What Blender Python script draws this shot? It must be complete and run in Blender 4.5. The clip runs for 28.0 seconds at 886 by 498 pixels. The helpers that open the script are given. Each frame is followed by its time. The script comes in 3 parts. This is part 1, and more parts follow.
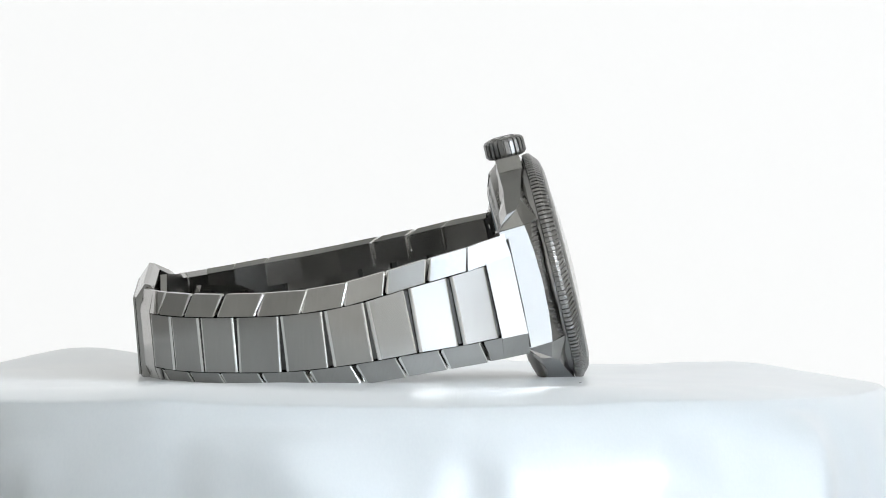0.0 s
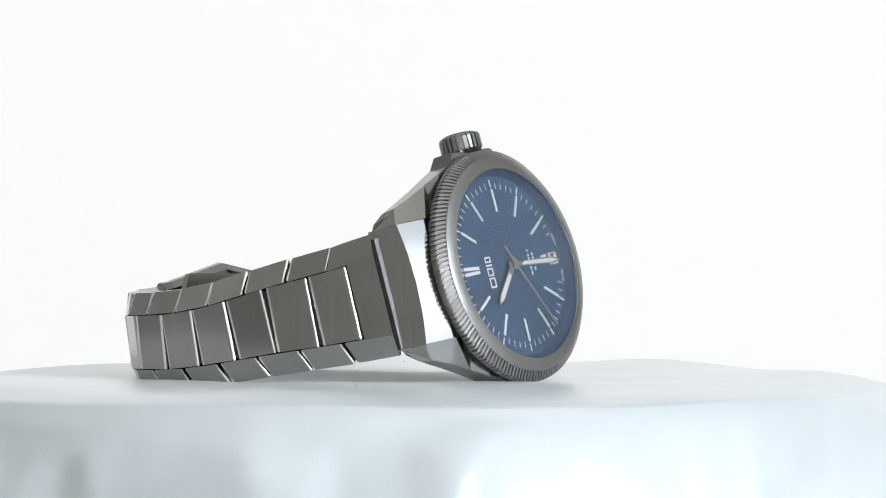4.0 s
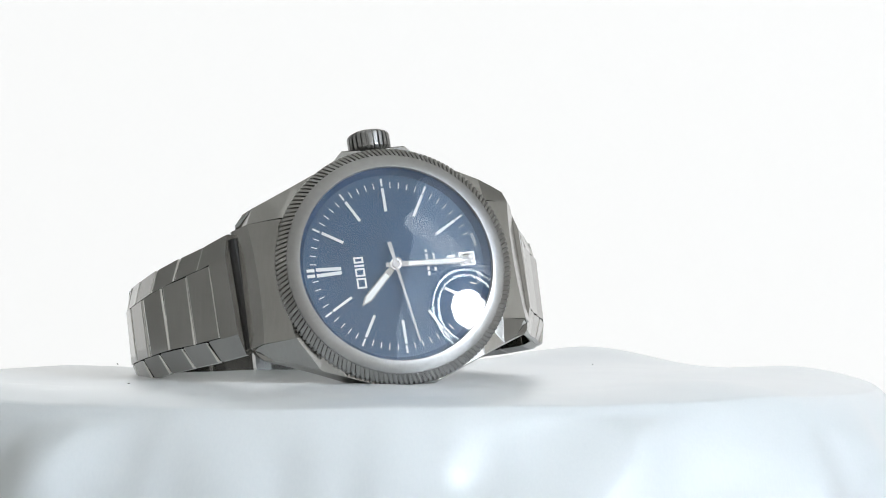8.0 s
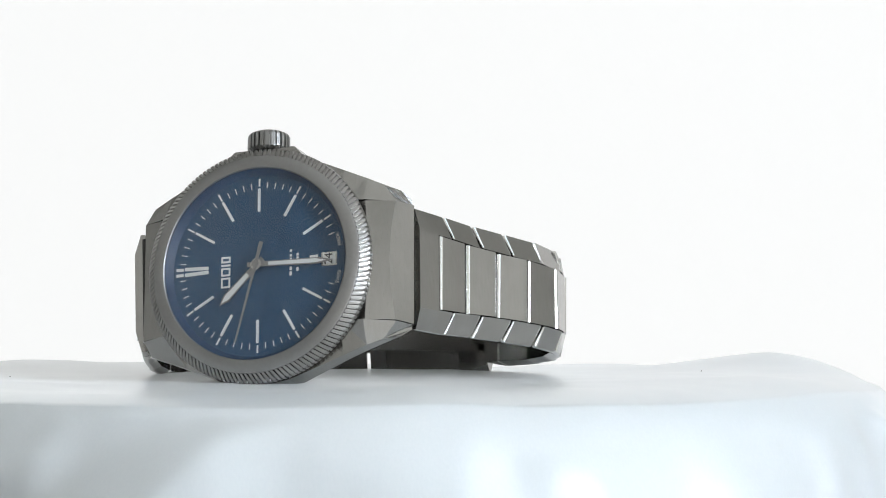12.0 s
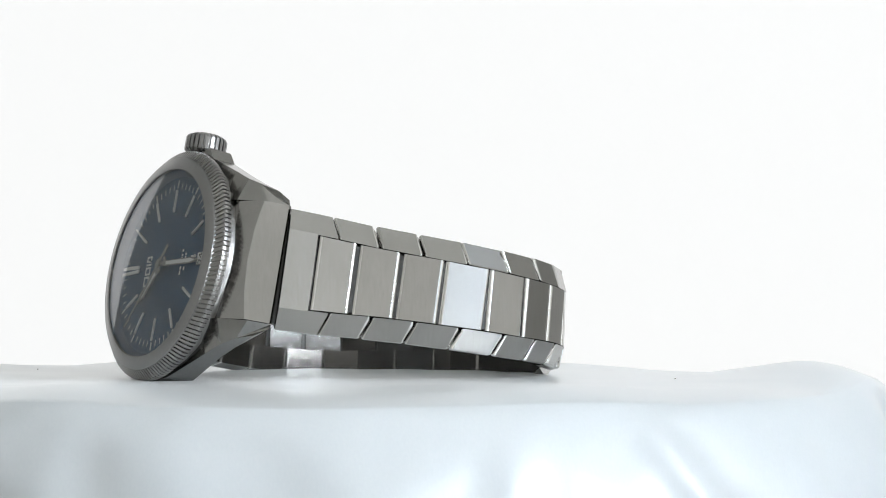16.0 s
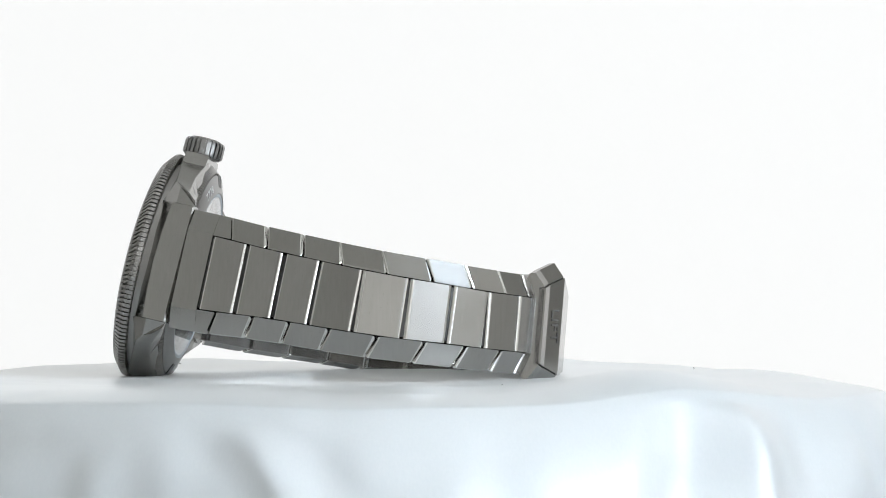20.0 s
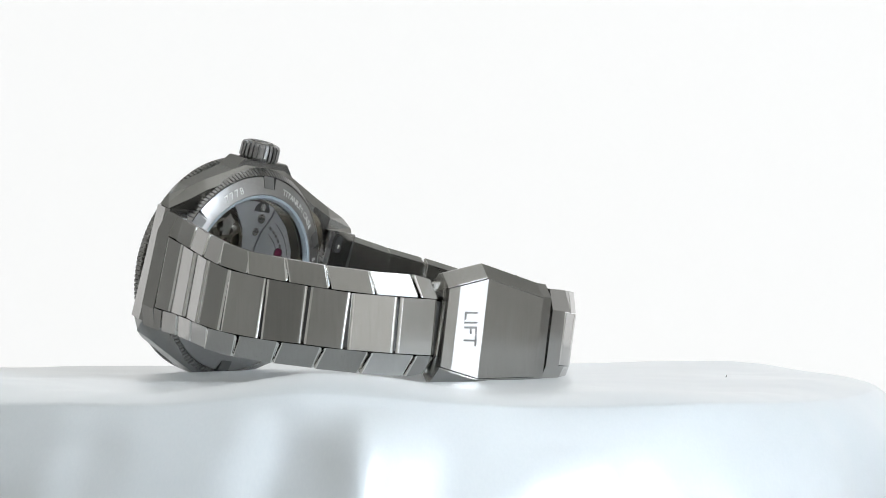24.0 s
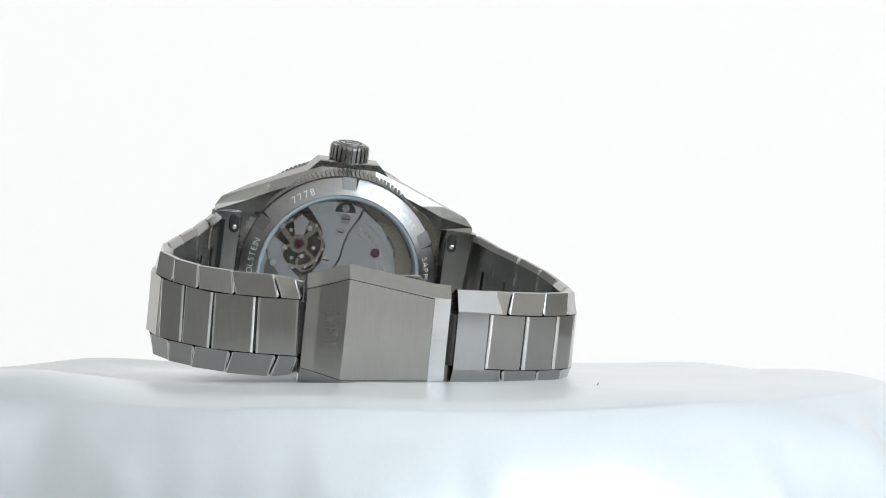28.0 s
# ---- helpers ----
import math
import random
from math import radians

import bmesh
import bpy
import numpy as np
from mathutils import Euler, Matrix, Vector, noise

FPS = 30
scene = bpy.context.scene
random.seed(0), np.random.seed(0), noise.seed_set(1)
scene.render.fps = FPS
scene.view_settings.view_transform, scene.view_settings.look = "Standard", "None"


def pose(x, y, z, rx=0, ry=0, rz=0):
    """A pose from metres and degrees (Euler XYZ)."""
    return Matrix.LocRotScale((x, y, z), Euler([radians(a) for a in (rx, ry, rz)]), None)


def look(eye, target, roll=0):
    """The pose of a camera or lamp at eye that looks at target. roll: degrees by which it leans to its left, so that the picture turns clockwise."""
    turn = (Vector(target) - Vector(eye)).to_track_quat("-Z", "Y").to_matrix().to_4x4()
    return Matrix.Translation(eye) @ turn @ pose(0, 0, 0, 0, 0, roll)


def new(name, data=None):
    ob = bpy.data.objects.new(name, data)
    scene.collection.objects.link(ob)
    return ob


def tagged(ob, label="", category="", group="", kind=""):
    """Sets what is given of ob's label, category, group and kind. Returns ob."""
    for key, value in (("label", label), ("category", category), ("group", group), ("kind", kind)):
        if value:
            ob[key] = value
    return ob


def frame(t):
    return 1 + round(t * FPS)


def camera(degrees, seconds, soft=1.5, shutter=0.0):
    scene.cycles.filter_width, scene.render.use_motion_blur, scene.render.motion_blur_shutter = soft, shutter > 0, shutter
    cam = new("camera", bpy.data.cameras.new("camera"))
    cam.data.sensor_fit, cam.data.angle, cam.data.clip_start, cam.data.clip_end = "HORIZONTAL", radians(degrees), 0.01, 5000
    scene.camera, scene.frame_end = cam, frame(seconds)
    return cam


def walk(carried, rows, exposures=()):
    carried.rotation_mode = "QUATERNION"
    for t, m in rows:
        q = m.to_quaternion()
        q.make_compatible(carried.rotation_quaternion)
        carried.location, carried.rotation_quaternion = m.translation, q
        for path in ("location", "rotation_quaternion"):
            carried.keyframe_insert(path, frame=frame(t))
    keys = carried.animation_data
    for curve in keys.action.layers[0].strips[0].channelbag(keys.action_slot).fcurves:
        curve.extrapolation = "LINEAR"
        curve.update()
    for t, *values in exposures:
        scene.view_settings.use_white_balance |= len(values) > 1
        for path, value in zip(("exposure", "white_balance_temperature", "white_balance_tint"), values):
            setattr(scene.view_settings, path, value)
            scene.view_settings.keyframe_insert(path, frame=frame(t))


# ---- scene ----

# One still camera; the turntable with its cloth and the watch turns clockwise.
SPIN, PHASE = 9.2626, 41.96          # degrees a second, degrees at 14 s


def turned(t):
    return pose(0, 0, 0, 0, 0, -(PHASE + SPIN * (t - 14.0)))


cam = camera(14.27, 28.0, soft=1.0)
EYE = Vector((0, -0.615, 0))
AIM = Vector((math.tan(radians(1.480)) * 0.615, 0, 0.0004))
walk(cam, [(0, look(EYE, AIM)), (28, look(EYE, AIM))], exposures=[(0, 0.0), (28, 0.0)])

# ---- light ----
world = bpy.data.worlds.new("room_air")
scene.world = world
world.use_nodes = True
world.node_tree.nodes["Background"].inputs[0].default_value = (0.80, 0.82, 0.78, 1)
world.node_tree.nodes["Background"].inputs[1].default_value = 0.05


def area_lamp(name, eye, target, w, h, watts, colour):
    data = bpy.data.lights.new(name, "AREA")
    data.shape, data.size, data.size_y, data.energy, data.color = "RECTANGLE", w, h, watts, colour
    ob = new(name, data)
    ob.matrix_world = look(eye, target)
    return ob


# unseen fill lamp, added beside the camera, washes the ceiling that lights the room
area_lamp("ceiling_fill", (0.62, -0.75, -0.5), (0.5, -0.6, 1.6), 0.7, 0.7, 36, (0.99, 0.995, 1.0))


# ---- materials ----
def mat(name, colour, rough=0.5, metal=0.0, **more):
    m = bpy.data.materials.new(name)
    m.use_nodes = True
    b = m.node_tree.nodes["Principled BSDF"]
    b.inputs["Base Color"].default_value = (*colour, 1)
    b.inputs["Roughness"].default_value = rough
    b.inputs["Metallic"].default_value = metal
    for k, v in more.items():
        b.inputs[k.replace("_", " ")].default_value = v
    return m


def grained(m, scale, stretch, tones, rough, bump=0.0, big=120.0):
    """Grain and broad stains on a material: noise at two scales drives tone, roughness and fine relief."""
    nt = m.node_tree
    b = nt.nodes["Principled BSDF"]
    co = nt.nodes.new("ShaderNodeTexCoord")
    mp = nt.nodes.new("ShaderNodeMapping")
    mp.inputs["Scale"].default_value = stretch
    n1 = nt.nodes.new("ShaderNodeTexNoise")
    n1.inputs["Scale"].default_value, n1.inputs["Detail"].default_value = scale, 4
    n2 = nt.nodes.new("ShaderNodeTexNoise")
    n2.inputs["Scale"].default_value, n2.inputs["Detail"].default_value = big, 3
    nt.links.new(co.outputs["Object"], mp.inputs[0])
    nt.links.new(mp.outputs[0], n1.inputs["Vector"])
    nt.links.new(co.outputs["Object"], n2.inputs["Vector"])
    add = nt.nodes.new("ShaderNodeMath")
    add.operation = "ADD"
    nt.links.new(n1.outputs[0], add.inputs[0])
    nt.links.new(n2.outputs[0], add.inputs[1])
    half = nt.nodes.new("ShaderNodeMath")
    half.operation = "MULTIPLY"
    half.inputs[1].default_value = 0.5
    nt.links.new(add.outputs[0], half.inputs[0])
    ramp = nt.nodes.new("ShaderNodeValToRGB")
    ramp.color_ramp.elements[0].position, ramp.color_ramp.elements[1].position = 0.3, 0.7
    ramp.color_ramp.elements[0].color, ramp.color_ramp.elements[1].color = (*tones[0], 1), (*tones[1], 1)
    nt.links.new(half.outputs[0], ramp.inputs[0])
    nt.links.new(ramp.outputs[0], b.inputs["Base Color"])
    rr = nt.nodes.new("ShaderNodeMapRange")
    rr.inputs[1].default_value, rr.inputs[2].default_value = 0.3, 0.7
    rr.inputs[3].default_value, rr.inputs[4].default_value = rough
    nt.links.new(half.outputs[0], rr.inputs[0])
    nt.links.new(rr.outputs[0], b.inputs["Roughness"])
    if bump:
        bp = nt.nodes.new("ShaderNodeBump")
        bp.inputs["Strength"].default_value, bp.inputs["Distance"].default_value = 0.5, bump
        nt.links.new(n1.outputs[0], bp.inputs["Height"])
        nt.links.new(bp.outputs[0], b.inputs["Normal"])
    return m


TITAN = grained(mat("brushed_titanium", (0.45, 0.43, 0.40), 0.32, 1.0), 2600, (1, 1, 0.05), ((0.335, 0.327, 0.314), (0.383, 0.374, 0.36)), (0.15, 0.2), 0.2e-7)
TITAN_DARK = grained(mat("sandblasted_titanium", (0.40, 0.385, 0.36), 0.42, 1.0), 6000, (1, 1, 1), ((0.33, 0.322, 0.312), (0.39, 0.381, 0.37)), (0.3, 0.38), 2e-7)
POLISH = grained(mat("polished_titanium", (0.5, 0.48, 0.46), 0.16, 1.0), 1500, (1, 1, 1), ((0.30, 0.296, 0.292), (0.35, 0.346, 0.342)), (0.3, 0.38))
# polished bevels; their highlight is partly put in by a lighter base colour
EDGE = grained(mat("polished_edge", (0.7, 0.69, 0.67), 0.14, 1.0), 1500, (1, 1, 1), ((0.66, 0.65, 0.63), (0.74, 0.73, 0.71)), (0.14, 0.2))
DIAL = grained(mat("blue_dial", (0.012, 0.04, 0.10), 0.55), 5000, (1, 1, 1), ((0.012, 0.054, 0.122), (0.02, 0.078, 0.166)), (0.5, 0.65), 3e-7)
REHAUT = grained(mat("blue_flange", (0.015, 0.06, 0.16), 0.4), 1500, (1, 1, 1), ((0.011, 0.043, 0.115), (0.014, 0.054, 0.13)), (0.35, 0.45))
WHITE = mat("white_lacquer", (0.82, 0.83, 0.82), 0.4)
STEEL = grained(mat("bright_steel", (0.72, 0.71, 0.69), 0.2, 1.0), 2500, (1, 1, 1), ((0.68, 0.67, 0.65), (0.76, 0.75, 0.73)), (0.16, 0.26))
# near black: real print on the date; elsewhere shade painted into slots and seams
DARK = mat("recess_shade_and_print", (0.02, 0.02, 0.02), 0.6)
# pin steel darkened to carry the shade deep in the seams
GAP = grained(mat("seam_shade_steel", (0.07, 0.07, 0.07), 0.35, 1.0), 2000, (1, 1, 1), ((0.05, 0.05, 0.05), (0.09, 0.09, 0.088)), (0.3, 0.45))
RUBY = mat("ruby", (0.07, 0.006, 0.022), 0.2)
RIM_BLUE = grained(mat("pale_blue_gasket", (0.3, 0.38, 0.45), 0.35), 1500, (1, 1, 1), ((0.33, 0.39, 0.44), (0.40, 0.46, 0.51)), (0.3, 0.4))
ETCHED = grained(mat("etched_titanium", (0.16, 0.16, 0.155), 0.5, 1.0), 3000, (1, 1, 1), ((0.19, 0.188, 0.185), (0.23, 0.228, 0.225)), (0.45, 0.6))
ENGRAVED = grained(mat("bright_engraving", (0.75, 0.75, 0.74), 0.5), 3000, (1, 1, 1), ((0.68, 0.68, 0.67), (0.8, 0.8, 0.79)), (0.45, 0.6))
BRASS = grained(mat("gilt_brass", (0.55, 0.45, 0.30), 0.3, 1.0), 2500, (1, 1, 1), ((0.36, 0.325, 0.27), (0.46, 0.42, 0.35)), (0.16, 0.26))
BRONZE = grained(mat("dark_bronze", (0.12, 0.10, 0.08), 0.35, 1.0), 2500, (1, 1, 1), ((0.075, 0.062, 0.05), (0.14, 0.12, 0.098)), (0.25, 0.4))
PLATE = grained(mat("grey_plate", (0.42, 0.43, 0.43), 0.45, 1.0), 5000, (1, 1, 1), ((0.40, 0.41, 0.415), (0.47, 0.48, 0.485)), (0.4, 0.5), 3e-7)
PLATE_DARK = grained(mat("dark_grey_plate", (0.2, 0.2, 0.2), 0.4, 1.0), 4000, (1, 1, 1), ((0.15, 0.15, 0.148), (0.22, 0.22, 0.216)), (0.3, 0.42), 3e-7)
GLASS = mat("sapphire_glass", (1, 1, 1), 0.0, 0.0, Transmission_Weight=1.0, IOR=1.45)
SATIN = grained(mat("white_satin", (0.8, 0.84, 0.85), 0.42, 0.0, Sheen_Weight=0.3, Coat_Weight=1.0, Coat_IOR=1.7, Coat_Roughness=0.32), 2600, (1, 1, 0.3), ((0.765, 0.813, 0.85), (0.81, 0.853, 0.885)), (0.36, 0.44), 4e-6, 25.0)
WALLPAINT = grained(mat("wall_paint", (0.42, 0.43, 0.40), 0.8), 60, (1, 1, 1), ((0.70, 0.70, 0.68), (0.75, 0.75, 0.73)), (0.75, 0.9), 2e-4, 2.0)
CEILING = grained(mat("ceiling_paint", (0.78, 0.79, 0.77), 0.85), 60, (1, 1, 1), ((0.75, 0.76, 0.74), (0.80, 0.81, 0.79)), (0.8, 0.9), 2e-4, 2.0)
FLOORING = grained(mat("dark_flooring", (0.1, 0.1, 0.1), 0.5), 60, (1, 1, 1), ((0.085, 0.083, 0.08), (0.125, 0.122, 0.118)), (0.45, 0.6), 2e-4, 2.0)
PLASTIC = grained(mat("grey_plastic", (0.3, 0.3, 0.3), 0.5), 400, (1, 1, 1), ((0.13, 0.13, 0.13), (0.17, 0.17, 0.17)), (0.45, 0.55))


def glow(name, colour, strength):
    m = mat(name, colour, 0.6)
    b = m.node_tree.nodes["Principled BSDF"]
    b.inputs["Emission Color"].default_value = (*colour, 1)
    b.inputs["Emission Strength"].default_value = strength
    return m


# light on the paper is put in as emission over a near-black base
PAPER_GLOW = glow("glowing_paper", (0.985, 0.99, 0.985), 0.895)
PAPER_GLOW.node_tree.nodes["Principled BSDF"].inputs["Base Color"].default_value = (0.1, 0.1, 0.1, 1)
BULB = glow("lamp_glow", (0.90, 0.95, 1.0), 66.0)
HALO = glow("ring_glow", (0.72, 0.86, 1.0), 24.0)
BOWL = glow("reflector_glow", (0.80, 0.90, 1.0), 1.1)
STREAK = glow("panel_glow", (0.88, 0.94, 1.0), 2.6)


# ---- mesh helpers (lengths in millimetres, stored in metres) ----
def part(name, bm, material, parent=None, label="", smooth=False, bevel=0.0, sharp=32, edges=None):
    """Links a bmesh as one object; bevel rounds its sharp edges, edges is a second material for that rounding."""
    if bevel:
        es = [e for e in bm.edges if len(e.link_faces) == 2 and e.calc_face_angle(0) > 0.5]
        bmesh.ops.bevel(bm, geom=es, offset=bevel, segments=3, profile=0.5, affect="EDGES", clamp_overlap=True, material=1 if edges else 0)
    bmesh.ops.recalc_face_normals(bm, faces=bm.faces)
    bmesh.ops.scale(bm, vec=(0.001,) * 3, verts=bm.verts)
    me = bpy.data.meshes.new(name)
    bm.to_mesh(me)
    bm.free()
    me.materials.append(material)
    if edges:
        me.materials.append(edges)
    if smooth:
        for p in me.polygons:
            p.use_smooth = True
        me.set_sharp_from_angle(angle=radians(sharp))
    ob = new(name, me)
    ob.parent = parent
    if label:
        ob["label"] = label
    return ob


def loft(loops, m=None, caps=True, closed=False, bm=None):
    """A skin over loops of equal length; caps close its ends, closed joins last to first."""
    bm = bm or bmesh.new()
    rows = [[bm.verts.new(m @ Vector(p) if m else Vector(p)) for p in lp] for lp in loops]
    n = len(rows[0])
    pairs = list(zip(rows, rows[1:])) + ([(rows[-1], rows[0])] if closed else [])
    for a, b in pairs:
        for i in range(n):
            j = (i + 1) % n
            bm.faces.new((a[i], a[j], b[j], b[i]))
    if caps and not closed:
        bm.faces.new(rows[0])
        bm.faces.new(rows[-1])
    return bm


def ring(r, y, n=96, wave=0.0, teeth=0, lean=0.0):
    """A circle in a plane of the case (x to 6 o'clock, y inwards, z to 3 o'clock)."""
    return [((r + (wave if teeth and (i % 2) else 0)) * math.cos(2 * math.pi * (i + lean) / n), y, (r + (wave if teeth and (i % 2) else 0)) * math.sin(2 * math.pi * (i + lean) / n)) for i in range(n)]


def turned_part(profile, m, n=96, closed=True, bm=None):
    """A turned body: profile of (radius, y), closed on itself."""
    return loft([ring(r, y, n) for r, y in profile], m, caps=not closed, closed=closed, bm=bm)


def box(m, x0, x1, y0, y1, z0, z1, bm=None):
    return loft([[(x0, y0, z0), (x1, y0, z0), (x1, y0, z1), (x0, y0, z1)], [(x0, y1, z0), (x1, y1, z0), (x1, y1, z1), (x0, y1, z1)]], m, bm=bm)


def frame_of(origin, along, up):
    """A frame whose x runs along, z up, y inwards."""
    a, u = Vector(along).normalized(), Vector(up)
    y = u.cross(a).normalized()
    z = a.cross(y).normalized()
    m = Matrix((a, y, z)).transposed().to_4x4()
    m.translation = origin
    return m


def letters(text, size, m, depth=0.02):
    """Letters as a bmesh: baseline along x, upright along z, facing -y, in millimetres."""
    cu = bpy.data.curves.new("lettering", "FONT")
    cu.body, cu.size, cu.extrude, cu.align_x, cu.align_y = text, size, depth, "CENTER", "CENTER"
    ob = bpy.data.objects.new("lettering", cu)
    me = bpy.data.meshes.new_from_object(ob)
    bm = bmesh.new()
    bm.from_mesh(me)
    bmesh.ops.transform(bm, matrix=m @ Matrix.Rotation(radians(90), 4, "X"), verts=bm.verts)
    bpy.data.objects.remove(ob)
    bpy.data.curves.remove(cu)
    bpy.data.meshes.remove(me)
    return bm


# ---- room ----
def slab(name, x0, x1, y0, y1, z0, z1, material, label, category="wall"):
    ob = part(name, box(None, x0, x1, y0, y1, z0, z1), material, None, "")
    return tagged(ob, label, category, kind="structure")


# unseen room shell, added to bounce light and fill reflections
FLOOR_Z = -900
slab("floor", -1700, 1700, -1700, 1700, FLOOR_Z - 40, FLOOR_Z, FLOORING, "dark grey room floor under the table", "floor")
slab("ceiling", -1700, 1700, -1700, 1700, 1620, 1660, CEILING, "plain pale room ceiling over the table", "ceiling")
slab("wall_north", -1700, 1700, 1660, 1700, FLOOR_Z, 1620, WALLPAINT, "plain room wall behind the white backdrop")
slab("wall_south", -1700, 1700, -1700, -1660, FLOOR_Z, 1620, WALLPAINT, "plain room wall in half light")
slab("wall_east", 1660, 1700, -1660, 1660, FLOOR_Z, 1620, WALLPAINT, "plain room wall in half light")
slab("wall_west", -1700, -1660, -1660, 1660, FLOOR_Z, 1620, WALLPAINT, "plain room wall in half light")
back = part("backdrop", box(None, -440, 420, 400, 403, -300, 260), PAPER_GLOW)
tagged(back, "seamless white paper backdrop with a full white glow of its own", "backdrop", kind="structure")

# ---- the watch ----
watch = tagged(new("wristwatch"), "grey titanium wristwatch with blue dial and link bracelet on satin", "watch")
CASE = Matrix.Translation((-1.02, -35.2, -2.96)) @ pose(0, 0, 0, -13.8, 0, 0.5) @ pose(0, 0, 0, 0, -5.4, 0) @ Matrix.Translation((-0.3, 0, 0.6))


# ends of the horns, 6 o'clock then 12: front corner, flank corner, tip, back corners (distance along, depth, height)
HORNS = {1: [(22.4, 4.9, 10.1), (20.3, 4.6, 13.0), (22.6, 6.6, 12.3), (23.8, 8.2, 11.0), (23.8, 8.5, 10.1)],
         -1: [(22.6, 3.9, 10.1), (21.2, 4.4, 12.8), (22.4, 6.2, 12.4), (23.6, 7.5, 11.0), (23.6, 8.1, 10.1)]}


def case_body():
    """Upper and lower bars with straight sloping flanks that end in faceted horns, and the block between them."""
    bm = bmesh.new()
    for k in (1, -1):
        loops = []
        for s, ax in [(-1, v) for v in (99, 17.8, 14, 10, 5, 2)] + [(1, v) for v in (2, 5, 10, 14, 17.8, 99)]:
            if ax == 99:
                loops.append([(s * x, y, k * z) for x, y, z in HORNS[s]])
                continue
            z = min(21.45 - 0.413 * ax, 19.3 if k > 0 else 19.7)
            rear = 6.5 if ax < 16 else 7.4
            front = 1.2 + max(0.0, ax - 14) * (0.145 if s > 0 else 0.0)
            edge = 1.15 + max(0.0, ax - 5) * 0.17
            loops.append([(s * ax, front, k * 10.1), (s * ax, edge, k * z), (s * ax, 5.6 if ax < 16 else 6.0, k * z), (s * ax, rear, k * (z - 1.8)), (s * ax, rear, k * 10.1)])
        loft(loops, CASE, bm=bm)
    box(CASE, -15.6, 15.6, 1.0, 5.8, -10.08, 10.08, bm=bm)
    return bm


def crown_neck():
    """The platform under the crown, whose flanks run down into the shoulders of the case."""
    rows = [(20.5, 5.3, 1.7, 5.4), (20.3, 5.55, 1.5, 5.58), (18.25, 7.5, 1.5, 5.58), (15.0, 7.5, 1.5, 5.58)]
    return loft([[(-x, y0, z), (x, y0, z), (x, y1, z), (-x, y1, z)] for z, x, y0, y1 in rows], CASE)


case = part("case", case_body(), TITAN, watch, "faceted brushed titanium case", bevel=0.14)
part("crown_neck", crown_neck(), TITAN, case, bevel=0.12)

# bezel: knurled flank, then a polished ring
TEETH = 110


def knurled(rings, m, n=TEETH, duty=0.5, twist=0.0, straight=0):
    """A turned band with square teeth; rings of (outer radius, root radius, y, y of the root)."""
    loops = []
    for k, (ro, ri, y, *low) in enumerate(rings):
        yi = low[0] if low else y
        lp = []
        for i in range(n):
            for f, r, yy in ((0.0, ro, y), (duty - 0.08, ro, y), (duty, ri, yi), (0.92, ri, yi)):
                a = 2 * math.pi * (i + f + twist * max(0, k - straight)) / n
                lp.append((r * math.cos(a), yy, r * math.sin(a)))
        loops.append(lp)
    return loft(loops, m, caps=False, closed=True)


bezel = part("bezel", knurled([(19.1, 18.9, 1.0), (19.8, 19.5, 0.85), (19.95, 19.65, 0.1), (19.85, 19.5, -0.4), (18.5, 18.2, -1.55, -1.3), (17.6, 17.6, -1.2), (17.6, 17.6, 0.8)], CASE, n=150, duty=0.66, twist=-0.8, straight=3), TITAN_DARK, watch, "coin-edged titanium bezel")
part("bezel_rim", turned_part([(18.45, -1.3), (18.42, -1.62), (18.2, -1.78), (16.6, -2.18), (16.35, -2.2), (16.25, -2.1), (16.22, -0.9), (18.2, -0.9)], CASE), POLISH, bezel, "polished inner bezel ring", smooth=True)

# crystal: a thin dome
def dome(r, y_edge, rad=105.0, n=96, rings_n=24):
    rise = lambda q: rad - math.sqrt(rad * rad - q * q)
    return [ring(max(r * (1 - k / rings_n), 0.1), y_edge - rise(r) + rise(max(r * (1 - k / rings_n), 0.1)), n) for k in range(rings_n + 1)]


crystal = part("crystal", loft(dome(16.2, -2.0) + list(reversed(dome(16.18, -1.3))), CASE, caps=False, closed=True), GLASS, watch, "domed sapphire crystal", smooth=True)
crystal.visible_shadow = False

dial = part("dial", turned_part([(15.9, 0.0), (0.06, 0.0), (0.06, 0.5), (15.9, 0.5)], CASE), DIAL, watch, "matt blue dial with fine grain")
part("flange", turned_part([(16.18, -1.25), (15.3, -0.05), (15.3, 0.3), (16.18, 0.3)], CASE), REHAUT, watch, "blue sloping dial flange", smooth=True)


def clock(hour, r, y=0.0):
    """A place on the dial: hour 12 lies at -x, 3 at +z."""
    a = math.pi - hour / 12 * 2 * math.pi
    return Vector((r * math.cos(a), y, r * math.sin(a)))


def spoke(hour, r0, r1, w, y0, y1):
    a, b = clock(hour, r0), clock(hour, r1)
    m = frame_of(a, b - a, Vector((0, -1, 0)).cross(b - a))
    # x along the spoke, z across
    L = (b - a).length
    across = (b - a).normalized().cross(Vector((0, 1, 0)))
    c = [a - across * w / 2, b - across * w / 2, b + across * w / 2, a + across * w / 2]
    return loft([[p + Vector((0, y0, 0)) for p in c], [p + Vector((0, y1, 0)) for p in c]], CASE)


